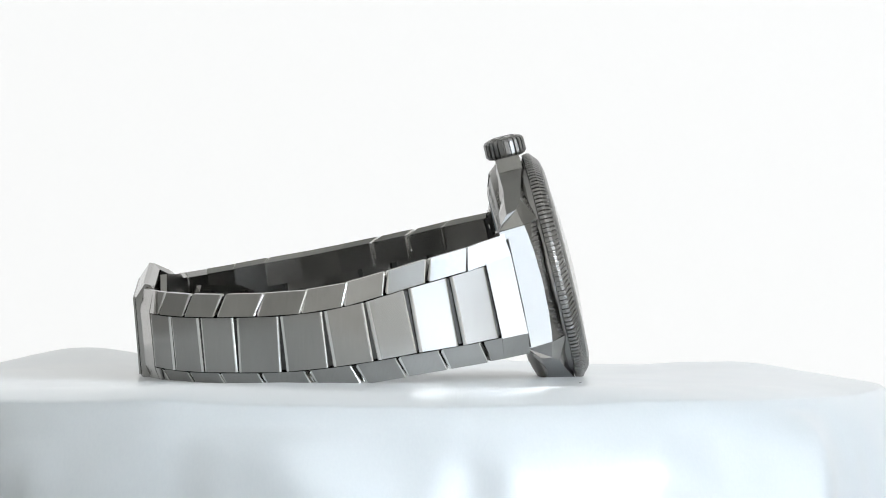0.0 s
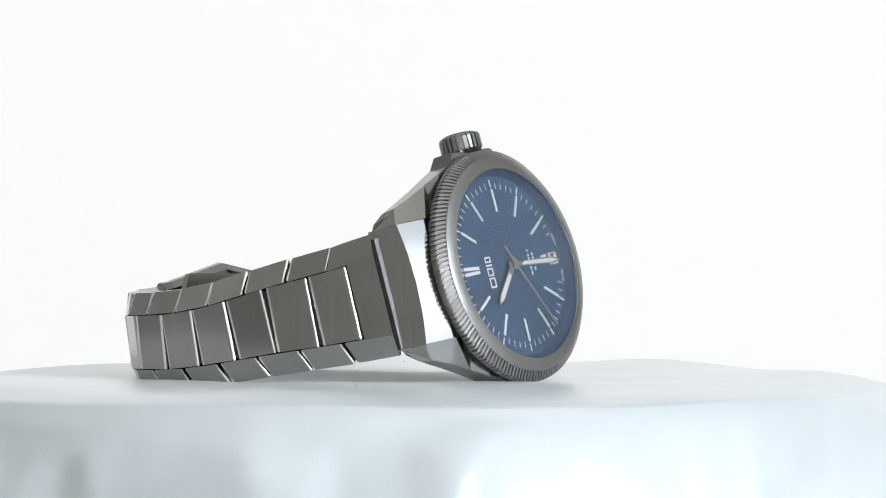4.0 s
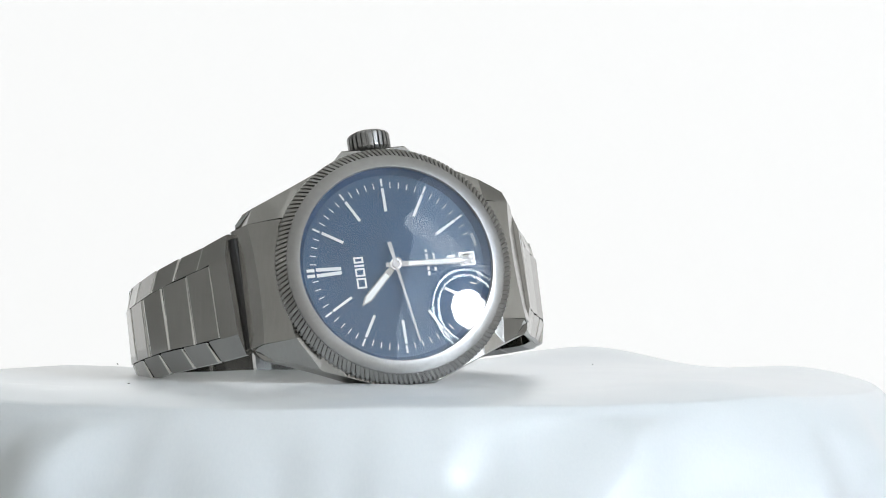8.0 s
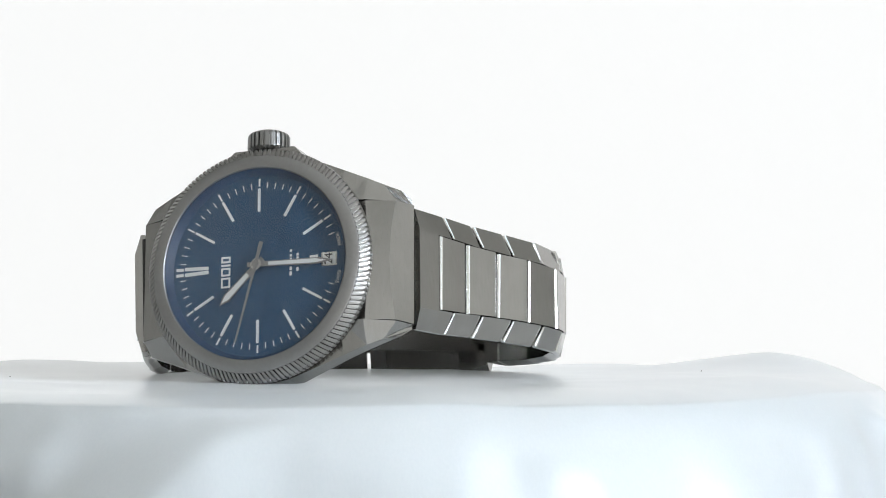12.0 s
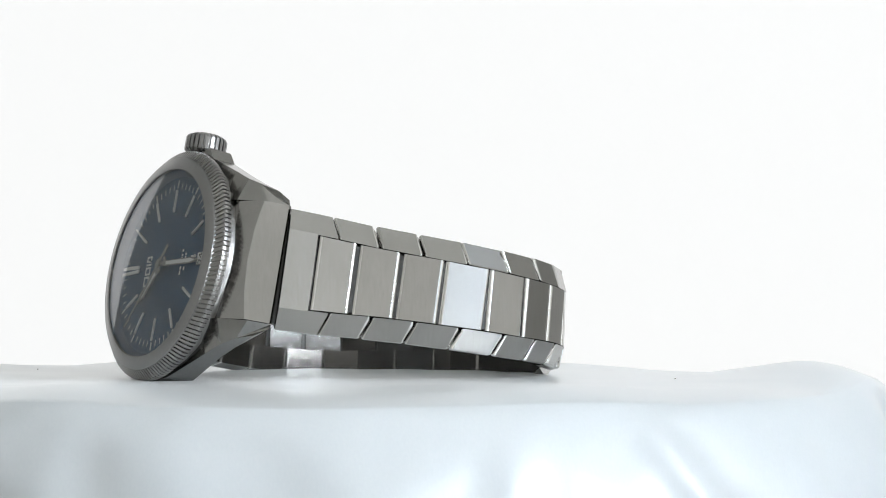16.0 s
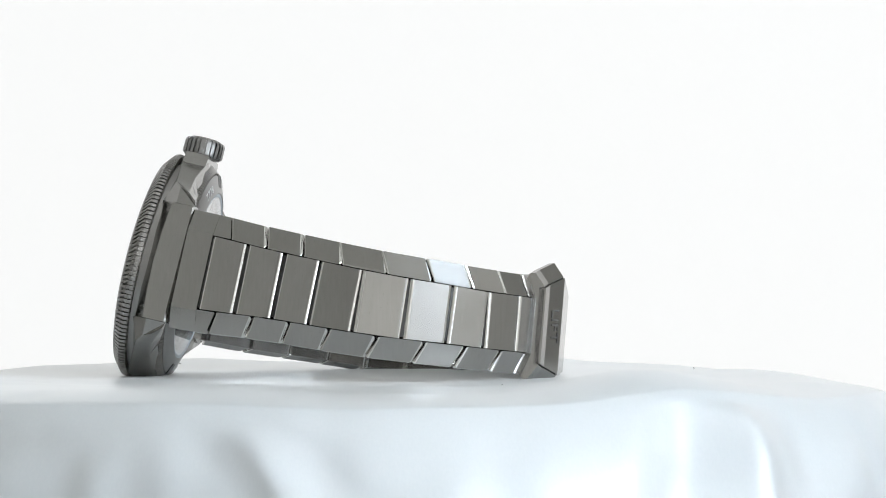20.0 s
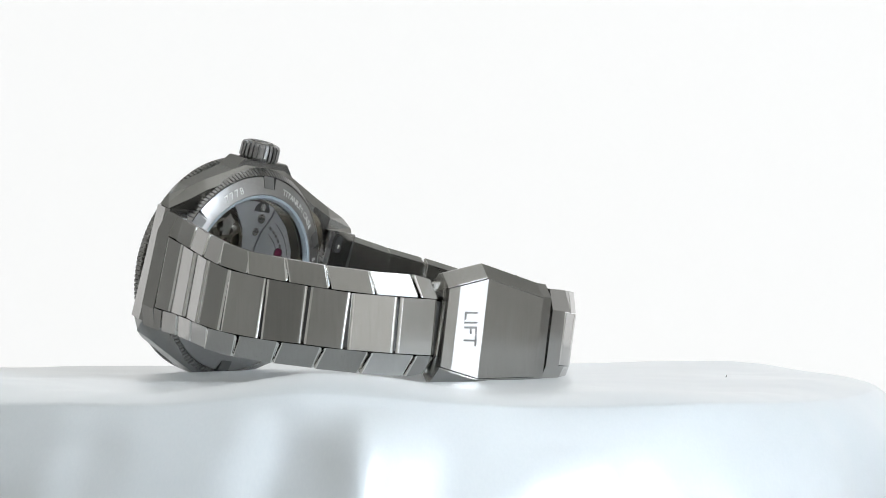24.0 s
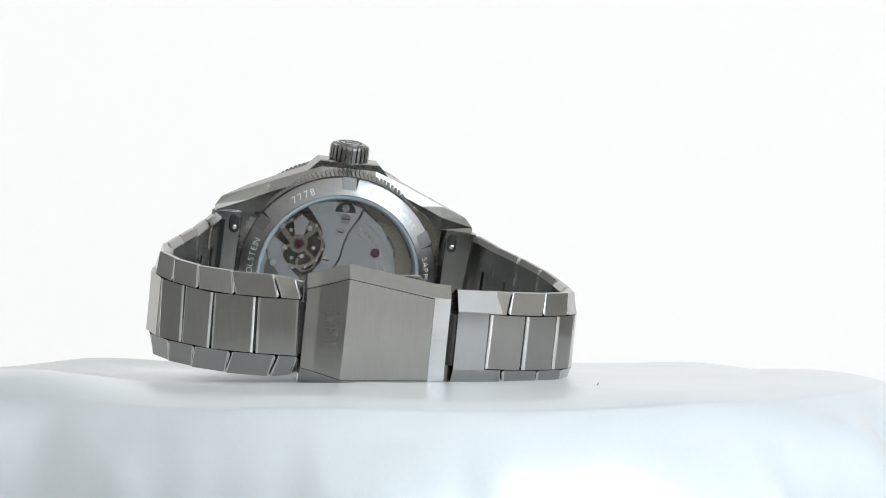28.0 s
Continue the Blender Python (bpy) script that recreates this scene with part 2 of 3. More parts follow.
for h in (1, 2, 3, 4, 5, 7, 8, 9, 10, 11):
    part("hour_marker", spoke(h, 9.2, 13.1, 0.42, -0.22, 0), WHITE, dial)
    part("hour_tick", spoke(h, 13.45, 14.75, 0.3, -0.08, 0), WHITE, dial)
for off in (-0.1, 0.1):
    part("hour_marker", spoke(12 + off * 0.72, 9.0, 13.2, 0.55, -0.22, 0), WHITE, dial)
    part("hour_tick", spoke(12 + off * 0.62, 13.5, 14.8, 0.5, -0.08, 0), WHITE, dial)
part("hour_marker", spoke(6 - 0.12, 9.2, 10.6, 0.42, -0.22, 0), WHITE, dial)
for mnt in range(60):
    if mnt % 5:
        if 28 <= mnt <= 32:
            continue
        part("minute_tick", spoke(mnt / 5, 13.1, 14.15, 0.13, -0.05, 0), WHITE, dial)


# date window, printing
window = part("date_window", loft([[(11.2, -0.06, -1.15), (13.9, -0.06, -1.15), (13.9, -0.06, 1.15), (11.2, -0.06, 1.15)], [(11.2, 0.0, -1.15), (13.9, 0.0, -1.15), (13.9, 0.0, 1.15), (11.2, 0.0, 1.15)]], CASE), STEEL, dial, "bevelled date window frame")
part("date_disc", box(CASE, 11.45, 13.65, -0.1, -0.04, -0.95, 0.95), WHITE, window, "pale date disc")
part("numeral", letters("24", 2.0, CASE @ Matrix.Translation((12.55, -0.12, 0)) @ Matrix.Rotation(radians(-90), 4, "Y"), 0.02), DARK, window, "date numeral 24")
# maker's mark and model lines as plain bars
for z0, z1 in ((-3.3, -1.55), (-1.3, 0.1), (0.95, 2.0)):
    outer, inner = [(-6.7, z0), (-5.05, z0), (-5.05, z1), (-6.7, z1)], [(-6.4, z0 + 0.3), (-5.35, z0 + 0.3), (-5.35, z1 - 0.3), (-6.4, z1 - 0.3)]
    part("mark_frame", loft([[(x, y, z) for x, z in loop] for loop, y in ((outer, 0.0), (outer, -0.06), (inner, -0.06), (inner, 0.0))], CASE, closed=True), WHITE, dial)
part("mark_bar", box(CASE, -6.7, -5.05, -0.06, 0.0, 0.35, 0.68), WHITE, dial)
for x, spans in ((5.75, ((-2.2, -1.5), (-1.3, -0.7), (0.3, 0.8), (1.0, 1.4), (1.8, 2.2))), (6.95, ((-1.5, -0.9), (0.4, 0.9), (1.05, 1.5)))):
    for z0, z1 in spans:
        part("print_bar", box(CASE, x - 0.2, x + 0.2, -0.05, 0.0, z0, z1), WHITE, dial)
for text, turn in (("SWISS", -12.5), ("MADE", 12.5)):
    m = CASE @ Matrix.Rotation(radians(-turn), 4, "Y") @ Matrix.Translation((14.55, -0.03, 0)) @ Matrix.Rotation(radians(-90), 4, "Y")
    part("lettering", letters(text, 0.82, m, 0.01), WHITE, dial, "small printed word")


def hand(length, back, w, y0, y1):
    """A hand that points to +x, spear-shaped."""
    pts = [(-back, -w * 0.35), (0.6, -w * 0.35), (1.9, -w * 0.42), (length * 0.82, -w * 0.5), (length, 0), (length * 0.82, w * 0.5), (1.9, w * 0.42), (0.6, w * 0.35), (-back, w * 0.35)]
    return [[(x, y0, z) for x, z in pts], [(x, y1, z) for x, z in pts]]


def at_hour(hour):
    a = math.pi - hour / 12 * 2 * math.pi
    return CASE @ Matrix.Rotation(-a, 4, "Y")


hh = part("hour_hand", loft(hand(9.2, 1.4, 1.35, -0.75, -0.55), at_hour(10.53)), POLISH, watch, "bright steel hour hand with white filling")
part("lume", loft([[(2.2, -0.78, -0.36), (7.4, -0.78, -0.46), (8.7, -0.78, 0), (7.4, -0.78, 0.46), (2.2, -0.78, 0.36)], [(2.2, -0.74, -0.36), (7.4, -0.74, -0.46), (8.7, -0.74, 0), (7.4, -0.74, 0.46), (2.2, -0.74, 0.36)]], at_hour(10.53)), WHITE, hh)
mh = part("minute_hand", loft(hand(13.6, 1.6, 1.05, -1.05, -0.88), at_hour(6.06)), POLISH, watch, "bright steel minute hand with white filling")
part("lume", loft([[(2.2, -1.08, -0.28), (10.6, -1.08, -0.34), (12.4, -1.08, 0), (10.6, -1.08, 0.34), (2.2, -1.08, 0.28)], [(2.2, -1.04, -0.28), (10.6, -1.04, -0.34), (12.4, -1.04, 0), (10.6, -1.04, 0.34), (2.2, -1.04, 0.28)]], at_hour(6.06)), WHITE, mh)
part("hand_hub", turned_part([(0.95, -1.2), (0.95, -0.1), (0.06, -0.1), (0.06, -1.2)], CASE, 24), STEEL, watch, smooth=True)
# seconds hand in its own frame: it points to +x of that frame
sh = loft([[(-3.8, -1.35, -0.36), (-0.7, -1.35, -0.24), (13.4, -1.35, -0.15), (13.4, -1.35, 0.15), (-0.7, -1.35, 0.24), (-3.8, -1.35, 0.36)], [(-3.8, -1.25, -0.36), (-0.7, -1.25, -0.24), (13.4, -1.25, -0.15), (13.4, -1.25, 0.15), (-0.7, -1.25, 0.24), (-3.8, -1.25, 0.36)]])
turned_part([(0.62, -1.5), (0.62, -1.2), (0.06, -1.2), (0.06, -1.5)], None, 20, bm=sh)
seconds_hand = part("seconds_hand", sh, POLISH, watch, "thin steel seconds hand")

# crown with fluted side
crown_m = CASE @ Matrix.Translation((0, 3.4, 0)) @ Matrix.Rotation(radians(-90), 4, "X")


def crown_loops():
    return [(2.5, 2.5, -20.15), (3.1, 2.95, -20.3), (3.55, 3.2, -20.75), (3.58, 3.2, -21.0), (3.55, 3.18, -22.9), (3.3, 3.0, -23.3), (2.75, 2.6, -23.55), (1.0, 1.0, -23.6), (1.0, 1.0, -20.15)]


crown = part("crown", knurled(crown_loops(), crown_m, n=24, duty=0.66), POLISH, watch, "fluted titanium screw-down crown")
part("crown_cap", turned_part([(2.65, -23.45), (2.5, -23.68), (0.06, -23.72), (0.06, -23.4), (2.65, -23.4)], crown_m, 32), TITAN, crown, smooth=True)
part("crown_mark", turned_part([(2.05, -23.76), (1.8, -23.76), (1.8, -23.6), (2.05, -23.6)], crown_m, 32), ETCHED, crown)
part("crown_mark", box(crown_m, -1.1, 1.1, -23.77, -23.6, -0.35, 0.35), ETCHED, crown)
# case back
part("case_ring", turned_part([(18.9, 0.75), (18.9, 3.4), (16.0, 3.4), (16.0, 0.75)], CASE), TITAN_DARK, case, smooth=True)
back_ring = part("case_back", knurled([(19.2, 19.2, 4.6), (19.4, 19.4, 5.3), (19.3, 19.05, 5.75, 5.6), (18.2, 18.05, 7.1, 6.88), (18.0, 18.0, 6.9), (17.85, 17.85, 6.7), (17.85, 17.85, 5.0)], CASE, n=150, duty=0.68, twist=0.4), TITAN_DARK, watch, "titanium case back with coin-edged ring")
part("back_plate", turned_part([(17.9, 6.2), (17.9, 7.1), (17.75, 7.22), (14.95, 8.2), (14.8, 8.1), (14.8, 6.2)], CASE), POLISH, back_ring, "engraved titanium ring", smooth=True)
part("back_rim", turned_part([(14.78, 7.2), (14.78, 8.14), (14.3, 8.1), (13.9, 7.5), (13.9, 7.2)], CASE), RIM_BLUE, back_ring, "pale bluish gasket round the window", smooth=True)
glass_back = part("back_glass", turned_part([(14.25, 7.85), (14.25, 8.05), (0.06, 8.12), (0.06, 7.92)], CASE), GLASS, back_ring, "clear sapphire case-back window")
glass_back.visible_shadow = False
BACK = CASE @ Matrix.Rotation(radians(180), 4, "Z")        # x to 12 o'clock, y outwards negated: faces -y


def on_back(turn, r, y):
    return BACK @ Matrix.Rotation(radians(turn), 4, "Y") @ Matrix.Translation((0, -y, r)) @ Matrix.Rotation(radians(-19.3), 4, "X")


for turn in (0, -61, 62, 122, 180, 241):
    m = on_back(turn, 16.9, 7.53)
    # notch drawn as a darker plate, with a black wedge for its shaded wall
    part("key_notch", loft([[(-1.35, -0.05, 1.2), (1.35, -0.05, 1.2), (1.1, -0.05, -1.0), (-1.1, -0.05, -1.0)], [(-1.35, 0.6, 1.2), (1.35, 0.6, 1.2), (1.1, 0.6, -1.0), (-1.1, 0.6, -1.0)]], m), ETCHED, back_ring, bevel=0.1)
    part("notch_shade", loft([[(1.36, -0.07, 1.2), (1.9, -0.07, 1.2), (1.36, -0.07, -1.0)], [(1.36, 0.5, 1.2), (1.9, 0.5, 1.2), (1.36, 0.5, -1.0)]], m), DARK, back_ring)


def arc_text(text, centre, step, r, size):
    """Letters set one by one along the case-back ring."""
    bm = bmesh.new()
    wide = {"I": 0.45, " ": 0.6, "M": 1.25}
    total = sum(wide.get(c, 1.0) for c in text)
    at = -total / 2
    for c in text:
        w = wide.get(c, 1.0)
        at += w / 2
        if c != " ":
            turn = centre + at * step
            one = letters(c, size, on_back(turn, r, 7.8), 0.04)
            me = bpy.data.meshes.new("letter")
            one.to_mesh(me)
            bm.from_mesh(me)
            one.free()
            bpy.data.meshes.remove(me)
        at += w / 2
    return bm


for text, centre, step, size in (("7778", -30, 4.2, 1.8), ("TITANIUM CASE", 33, 3.35, 1.55), ("SAPPHIRE", 86, 3.6, 1.55), ("HOLSTEIN", -84, 3.6, 1.55)):
    part("engraving", arc_text(text, centre, step, 16.15, size), ENGRAVED, back_ring, "bright engraved letters and numerals")

# movement behind the window
move = part("movement_plate", turned_part([(14.6, 6.0), (14.6, 6.5), (0.06, 6.5), (0.06, 6.0)], CASE), PLATE_DARK, watch, "matt grey movement with balance wheel")
MOVE = CASE @ Matrix.Translation((1.6, 0, 0))


def disc(x, z, y0, y1, r, material, name, n=40, inner=0.04, parent=None, label=""):
    m = MOVE @ Matrix.Translation((x, 0, z))
    return part(name, turned_part([(r, y0), (r, y1), (inner, y1), (inner, y0)], m, n), material, parent or move, label)


def sheet(pts, y0, y1, material, name, bevel=0.08):
    return part(name, loft([[(x, y0, z) for x, z in pts], [(x, y1, z) for x, z in pts]], MOVE), material, move, bevel=bevel)


def arc(cx, cz, r, a0, a1, n=16):
    return [(cx + r * math.cos(radians(a0 + (a1 - a0) * i / n)), cz + r * math.sin(radians(a0 + (a1 - a0) * i / n))) for i in range(n + 1)]


# large bridge on the ruby's side, with its crack-like parting line
bridge_r = [(-5.0, 12.2), (-4.5, 10.8), (-2.9, 8.2), (-2.2, 6.0), (-1.8, 2.9), (0.5, -2.0), (-2.0, -12.0)] + arc(0, 0, 12.3, 258, 180, 10) + [(-12.2, 1.0), (-11.2, 5.5), (-8.6, 9.4)]
sheet(bridge_r, 6.75, 7.4, PLATE, "bridge")
bridge_t = [(-4.7, 12.6), (-4.2, 10.8), (-2.6, 8.1), (-1.9, 5.9), (-1.5, 3.1), (0.8, -1.8), (2.6, -2.4), (3.0, 0.2), (1.6, 2.2), (1.2, 5.0), (2.2, 8.2), (4.5, 11.2), (5.6, 12.2), (2.0, 13.2), (-2.0, 13.3)]
sheet(bridge_t, 6.75, 7.3, PLATE, "bridge")
disc(-13.0, 7.0, 6.75, 7.0, 6.2, BRASS, "barrel_wheel", 48, 3.2)
disc(-8.0, 4.6, 7.2, 7.52, 0.85, RUBY, "jewel")
disc(-8.0, 4.6, 7.2, 7.46, 1.1, STEEL, "jewel_setting", 32, 0.85)
for x, z, r in ((-1.8, 10.4, 0.9), (-1.1, 7.9, 0.75), (0.9, 2.5, 0.8), (7.6, -3.5, 0.8), (-4.0, -6.0, 0.9)):
    screw = disc(x, z, 7.2, 7.55, r, STEEL, "screw", 24)
    # dark bar laid on the head draws the shade in its slot
    part("slot", box(MOVE, x - r * 0.8, x + r * 0.8, 7.5, 7.57, z - 0.12, z + 0.12), DARK, screw)
# dark sheet on the bridge draws the shaded cut-out
sheet([(x, z) for x, z in arc(-1.6, 11.6, 1.9, 0, 180, 12)], 7.25, 7.42, DARK, "cut_out", 0)
sheet(arc(-1.6, 0, 13.6, 92, 176, 14) + [(-12.6, 1.4), (-11.5, 5.9), (-8.9, 9.8), (-5.2, 12.5)], 6.72, 6.95, BRASS, "barrel_edge", 0)
for k in range(9):
    a0 = radians(118 + k * 6.5)
    m = MOVE @ Matrix.Rotation(-a0, 4, "Y")
    part("print_bar", box(m, 9.75, 10.25, 7.41, 7.43, -0.36, 0.36), STEEL, move)
for r0 in (11.3, 8.9):
    part("bridge_bevel", loft([[(x, y, z) for x, z in arc(0, 0, r0, 182, 120, 20)] + [(x, y, z) for x, z in arc(0, 0, r0 + 0.14, 120, 182, 20)] for y in (7.35, 7.44)], MOVE), STEEL, move)
# balance wheel under its bridge
disc(6.2, 5.1, 6.0, 6.6, 5.7, BRONZE, "balance_well", 64)
disc(6.2, 5.1, 6.4, 7.2, 6.1, BRONZE, "well_wall", 64, 5.55)
balance = disc(6.2, 5.1, 7.0, 7.3, 4.7, BRASS, "balance_wheel", 64, 4.1, label="gilt balance wheel")
for k in range(12):
    a0 = radians(k * 30 + 8)
    disc(6.2 + 4.6 * math.cos(a0), 5.1 + 4.6 * math.sin(a0), 7.3, 7.5, 0.26, STEEL, "rim_screw", 10, parent=balance)
disc(4.4, 1.6, 6.75, 7.15, 1.9, BRASS, "escape_wheel", 30, 1.4)
sheet([(5.6, 6.2), (4.8, 9.3), (6.2, 10.6), (7.6, 9.2), (6.9, 6.0)], 7.42, 7.6, STEEL, "balance_cock")
for r in (1.5, 1.95, 2.4, 2.85):
    disc(6.2, 5.1, 7.05, 7.16, r, BRONZE, "hairspring_coil", 48, r - 0.16, parent=balance)
cut = disc(-1.6, 12.4, 7.25, 7.5, 0.7, STEEL, "stud", 20)
for x, z, r, y in ((4.6, 8.2, 0.5, 7.9), (7.9, 7.6, 0.35, 7.9), (8.6, 4.2, 0.45, 7.9), (5.4, 2.9, 0.4, 7.85), (3.4, 4.6, 0.35, 7.8), (7.2, 2.4, 0.3, 7.8)):
    disc(x, z, 7.1, y, r, STEEL, "pivot", 16, parent=balance)
sheet([(7.0, 5.6), (9.6, 8.6), (10.3, 7.8), (7.6, 4.9)], 7.55, 7.7, BRASS, "regulator_arm")
sheet([(5.2, 5.6), (3.0, 7.8), (3.6, 8.5), (5.9, 6.2)], 7.55, 7.68, BRASS, "regulator_arm")
for turn in (20, 140, 260):
    m = MOVE @ Matrix.Translation((6.2, 0, 5.1)) @ Matrix.Rotation(radians(turn), 4, "Y")
    part("spoke", box(m, 0.4, 4.4, 7.1, 7.3, -0.28, 0.28), BRASS, balance)
disc(6.2, 5.1, 7.5, 7.75, 0.7, RUBY, "jewel")
disc(6.2, 5.1, 7.45, 7.7, 1.7, BRASS, "jewel_setting", 32, 1.0)
sheet([(8.6, 4.6), (11.2, 6.4), (12.0, 5.2), (11.4, 2.0), (9.4, -0.4), (8.2, -2.4), (6.0, -3.0), (5.2, -1.4), (7.4, 0.6), (8.8, 2.6)], 7.42, 7.65, PLATE, "balance_bridge")
for x, z, r in ((9.6, 8.2, 0.6), (4.2, 8.8, 0.45), (10.4, 1.2, 0.6), (3.2, 2.2, 0.5), (2.6, 6.6, 0.4)):
    disc(x, z, 7.3, 7.8, r, BRASS if r < 0.55 else STEEL, "screw", 20)
sheet([(11.2, 6.4), (12.6, 4.0), (13.2, 0.0), (12.4, -3.5), (11.4, -3.0), (11.9, 0.2), (10.9, 3.4)], 6.75, 7.2, PLATE, "bridge")

# end links
def end_link(s):
    """Between the horns: a front slope that follows the bezel, a bowed crease, and the steep end facet."""
    crease, dip, end = ((22.5, 4.3), (-0.82, -0.84), (24.2, 8.1)) if s > 0 else ((22.6, 3.75), (-0.42, -0.8), (24.45, 8.1))
    loops = []
    for z in (-10.04, -8.0, -5.0, 0.0, 5.0, 8.0, 10.04):
        q = 1 - (abs(z) / 10.04) ** 2
        cx, cy = crease[0] + dip[0] * q, crease[1] + dip[1] * q
        ix = 17.9 + 0.5 * q
        iy = cy - 0.456 * (cx - ix)          # the front slope leans by 24.5 degrees
        loops.append([(s * x, y, z) for x, y in ((15.5, iy), (ix, iy), (cx, cy), end, (end[0] - 0.5, end[1] + 0.7), (21.0, 8.6), (19.0, 8.3), (18.3, 6.0), (15.5, 6.0))])
    return loft(loops, CASE)


for s in (1, -1):
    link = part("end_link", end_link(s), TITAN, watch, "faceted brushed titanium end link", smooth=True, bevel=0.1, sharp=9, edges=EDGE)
    for k in (1, -1):
        hole = CASE @ Matrix.Translation((s * 20.0, 8.35, k * 7.9))
        # raised dark pill paints the shade inside the slot
        pill = [(0.85 * math.cos(radians(a)), 0.85 * math.sin(radians(a)) + (0.75 if a < 180 else -0.75)) for a in range(0, 360, 20)]
        slot = part("spring_bar_slot", loft([[(x, y, z) for x, z in pill] for y in (-0.5, 0.6)], hole), DARK, link, "dark pill drawn for the shaded spring-bar slot")
        part("spring_bar_end", turned_part([(0.42, 0.2), (0.42, 0.75), (0.05, 0.85), (0.05, 0.2)], hole @ Matrix.Translation((0, 0, -0.5 * k)), 12), STEEL, slot)

# bracelet rails: seam points on the outer face (mid-height), and the way up across the links
SIX = [((23.1, -27.7, -2.4), (-1.2, 2.9, 12.6)), ((25.2, -21.5, -3.5), (-1.1, 2.7, 12.3)), ((27.6, -15.1, -4.6), (-0.9, 2.4, 11.6)), ((30.4, -8.4, -5.7), (-0.7, 2.2, 10.9)), ((33.5, -1.9, -6.8), (-0.8, 2.0, 10.6)),
       ((35.8, 5.6, -8.1), (-0.8, 1.8, 10.2)), ((34.8, 13.6, -9.4), (-0.8, 1.7, 9.9)), ((31.6, 20.5, -10.4), (-0.3, 1.1, 9.6)), ((27.4, 26.2, -11.4), (-0.45, 0.8, 9.4)), ((20.6, 30.8, -12.1), (-0.85, 0.8, 9.3)), ((13.3, 32.9, -12.6), (-0.85, 0.9, 9.3))]
TWELVE = [((-26.8, -30.2, -6.8), (-1.6, 2.8, 12.7)), ((-29.3, -24.8, -8.3), (-1.4, 2.5, 12.0)), ((-32.1, -18.4, -9.9), (-1.2, 2.2, 11.4)), ((-35.0, -11.4, -11.4), (-1.0, 1.9, 10.6)), ((-37.1, -4.6, -13.1), (-0.9, 1.5, 9.8)),
          ((-37.9, 2.5, -14.4), (-0.9, 1.3, 9.3)), ((-37.4, 10.0, -15.2), (-0.8, 1.2, 9.2)), ((-35.5, 17.6, -15.4), (-0.6, 1.1, 9.1)), ((-31.3, 23.7, -15.5), (-0.7, 1.0, 9.1)),
          ((-24.9, 29.0, -15.4), (-0.8, 0.9, 9.1)), ((-17.8, 33.1, -15.0), (-0.85, 0.8, 9.1)), ((-12.1, 35.2, -14.7), (-0.85, 0.8, 9.1))]


def rail(side, u):
    """Place and way up at seam number u (halves between), smoothed."""
    i = min(max(int(math.floor(u)), 0), len(side) - 2)
    f = u - i
    get = lambda k: side[min(max(k, 0), len(side) - 1)]
    out = []
    for c in (0, 1):
        p0, p1, p2, p3 = (Vector(get(i + k)[c]) for k in (-1, 0, 1, 2))
        if i == 0:
            p0 = 2 * p1 - p2
        if i == len(side) - 2:
            p3 = 2 * p2 - p1
        out.append(0.5 * ((2 * p1) + (p2 - p0) * f + (2 * p0 - 5 * p1 + 4 * p2 - p3) * f * f + (3 * p1 - p0 - 3 * p2 + p3) * f ** 3))
    return out[0], out[1]


def link_frame(side, sign, u0, u1):
    """The frame between two seams, its length, and the centre link's half height at its low and high x ends."""
    a, ua = rail(side, u0)
    b, ub = rail(side, u1)
    m = frame_of((a + b) / 2, (b - a) * sign, ua + ub)
    low, high = (ua, ub) if sign > 0 else (ub, ua)
    return m, (b - a).length, low.length / 2, high.length / 2


THICK, SLOPE_W, SLOPE_D = 2.6, 3.7, 1.15


# how far single links sit askew in the band, in degrees
ASKEW = {(1, 2): -3.0, (1, 3): -3.0, (1, 5): 2.0, (-1, 1): 3.0, (-1, 2): 3.0}


def centre_link(side, sign, u0, u1):
    """A flat plate, as tapered as the band, with a stepped, rounded edge at each seam."""
    m, L, h0, h1 = link_frame(side, sign, u0, u1)
    m = m @ pose(0, 0, 0, random.uniform(-0.3, 0.3), 0, random.uniform(-0.4, 0.4) + ASKEW.get((sign, u0), 0.0))
    x = L / 2 - 0.22
    edge = [(0.56, 0.0), (0.34, 0.05), (0.16, 0.17), (0.04, 0.35), (0.0, 0.58), (0.4, THICK)]
    prof = [(x - e, y) for e, y in edge] + [(-x + e, y) for e, y in reversed(edge)]
    half = lambda px: h0 + (h1 - h0) * (px + L / 2) / L - 0.1
    bm = loft([[(px, py, k * half(px)) for px, py in prof] for k in (-1, 1)], m)
    bm.faces.ensure_lookup_table()
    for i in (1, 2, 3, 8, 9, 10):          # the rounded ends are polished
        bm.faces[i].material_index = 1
    return bm


def side_section(xe, xs, k, h):
    """Cross-section of a side link at one of its ends: xe by the centre, xs at the rim."""
    w = h + SLOPE_W
    return [(xe, 0.12, k * (h + 0.06)), (xe, 0.2, k * (h + 0.3)), (xs, SLOPE_D, k * w), (xs, SLOPE_D + 0.7, k * (w + 0.05)), (xe, 2.95, k * (w - 0.8)), (xe, 2.95, k * (h - 1.4)), (xe, THICK + 0.06, k * (h - 1.4)), (xe, THICK - 0.3, k * (h + 0.06))]


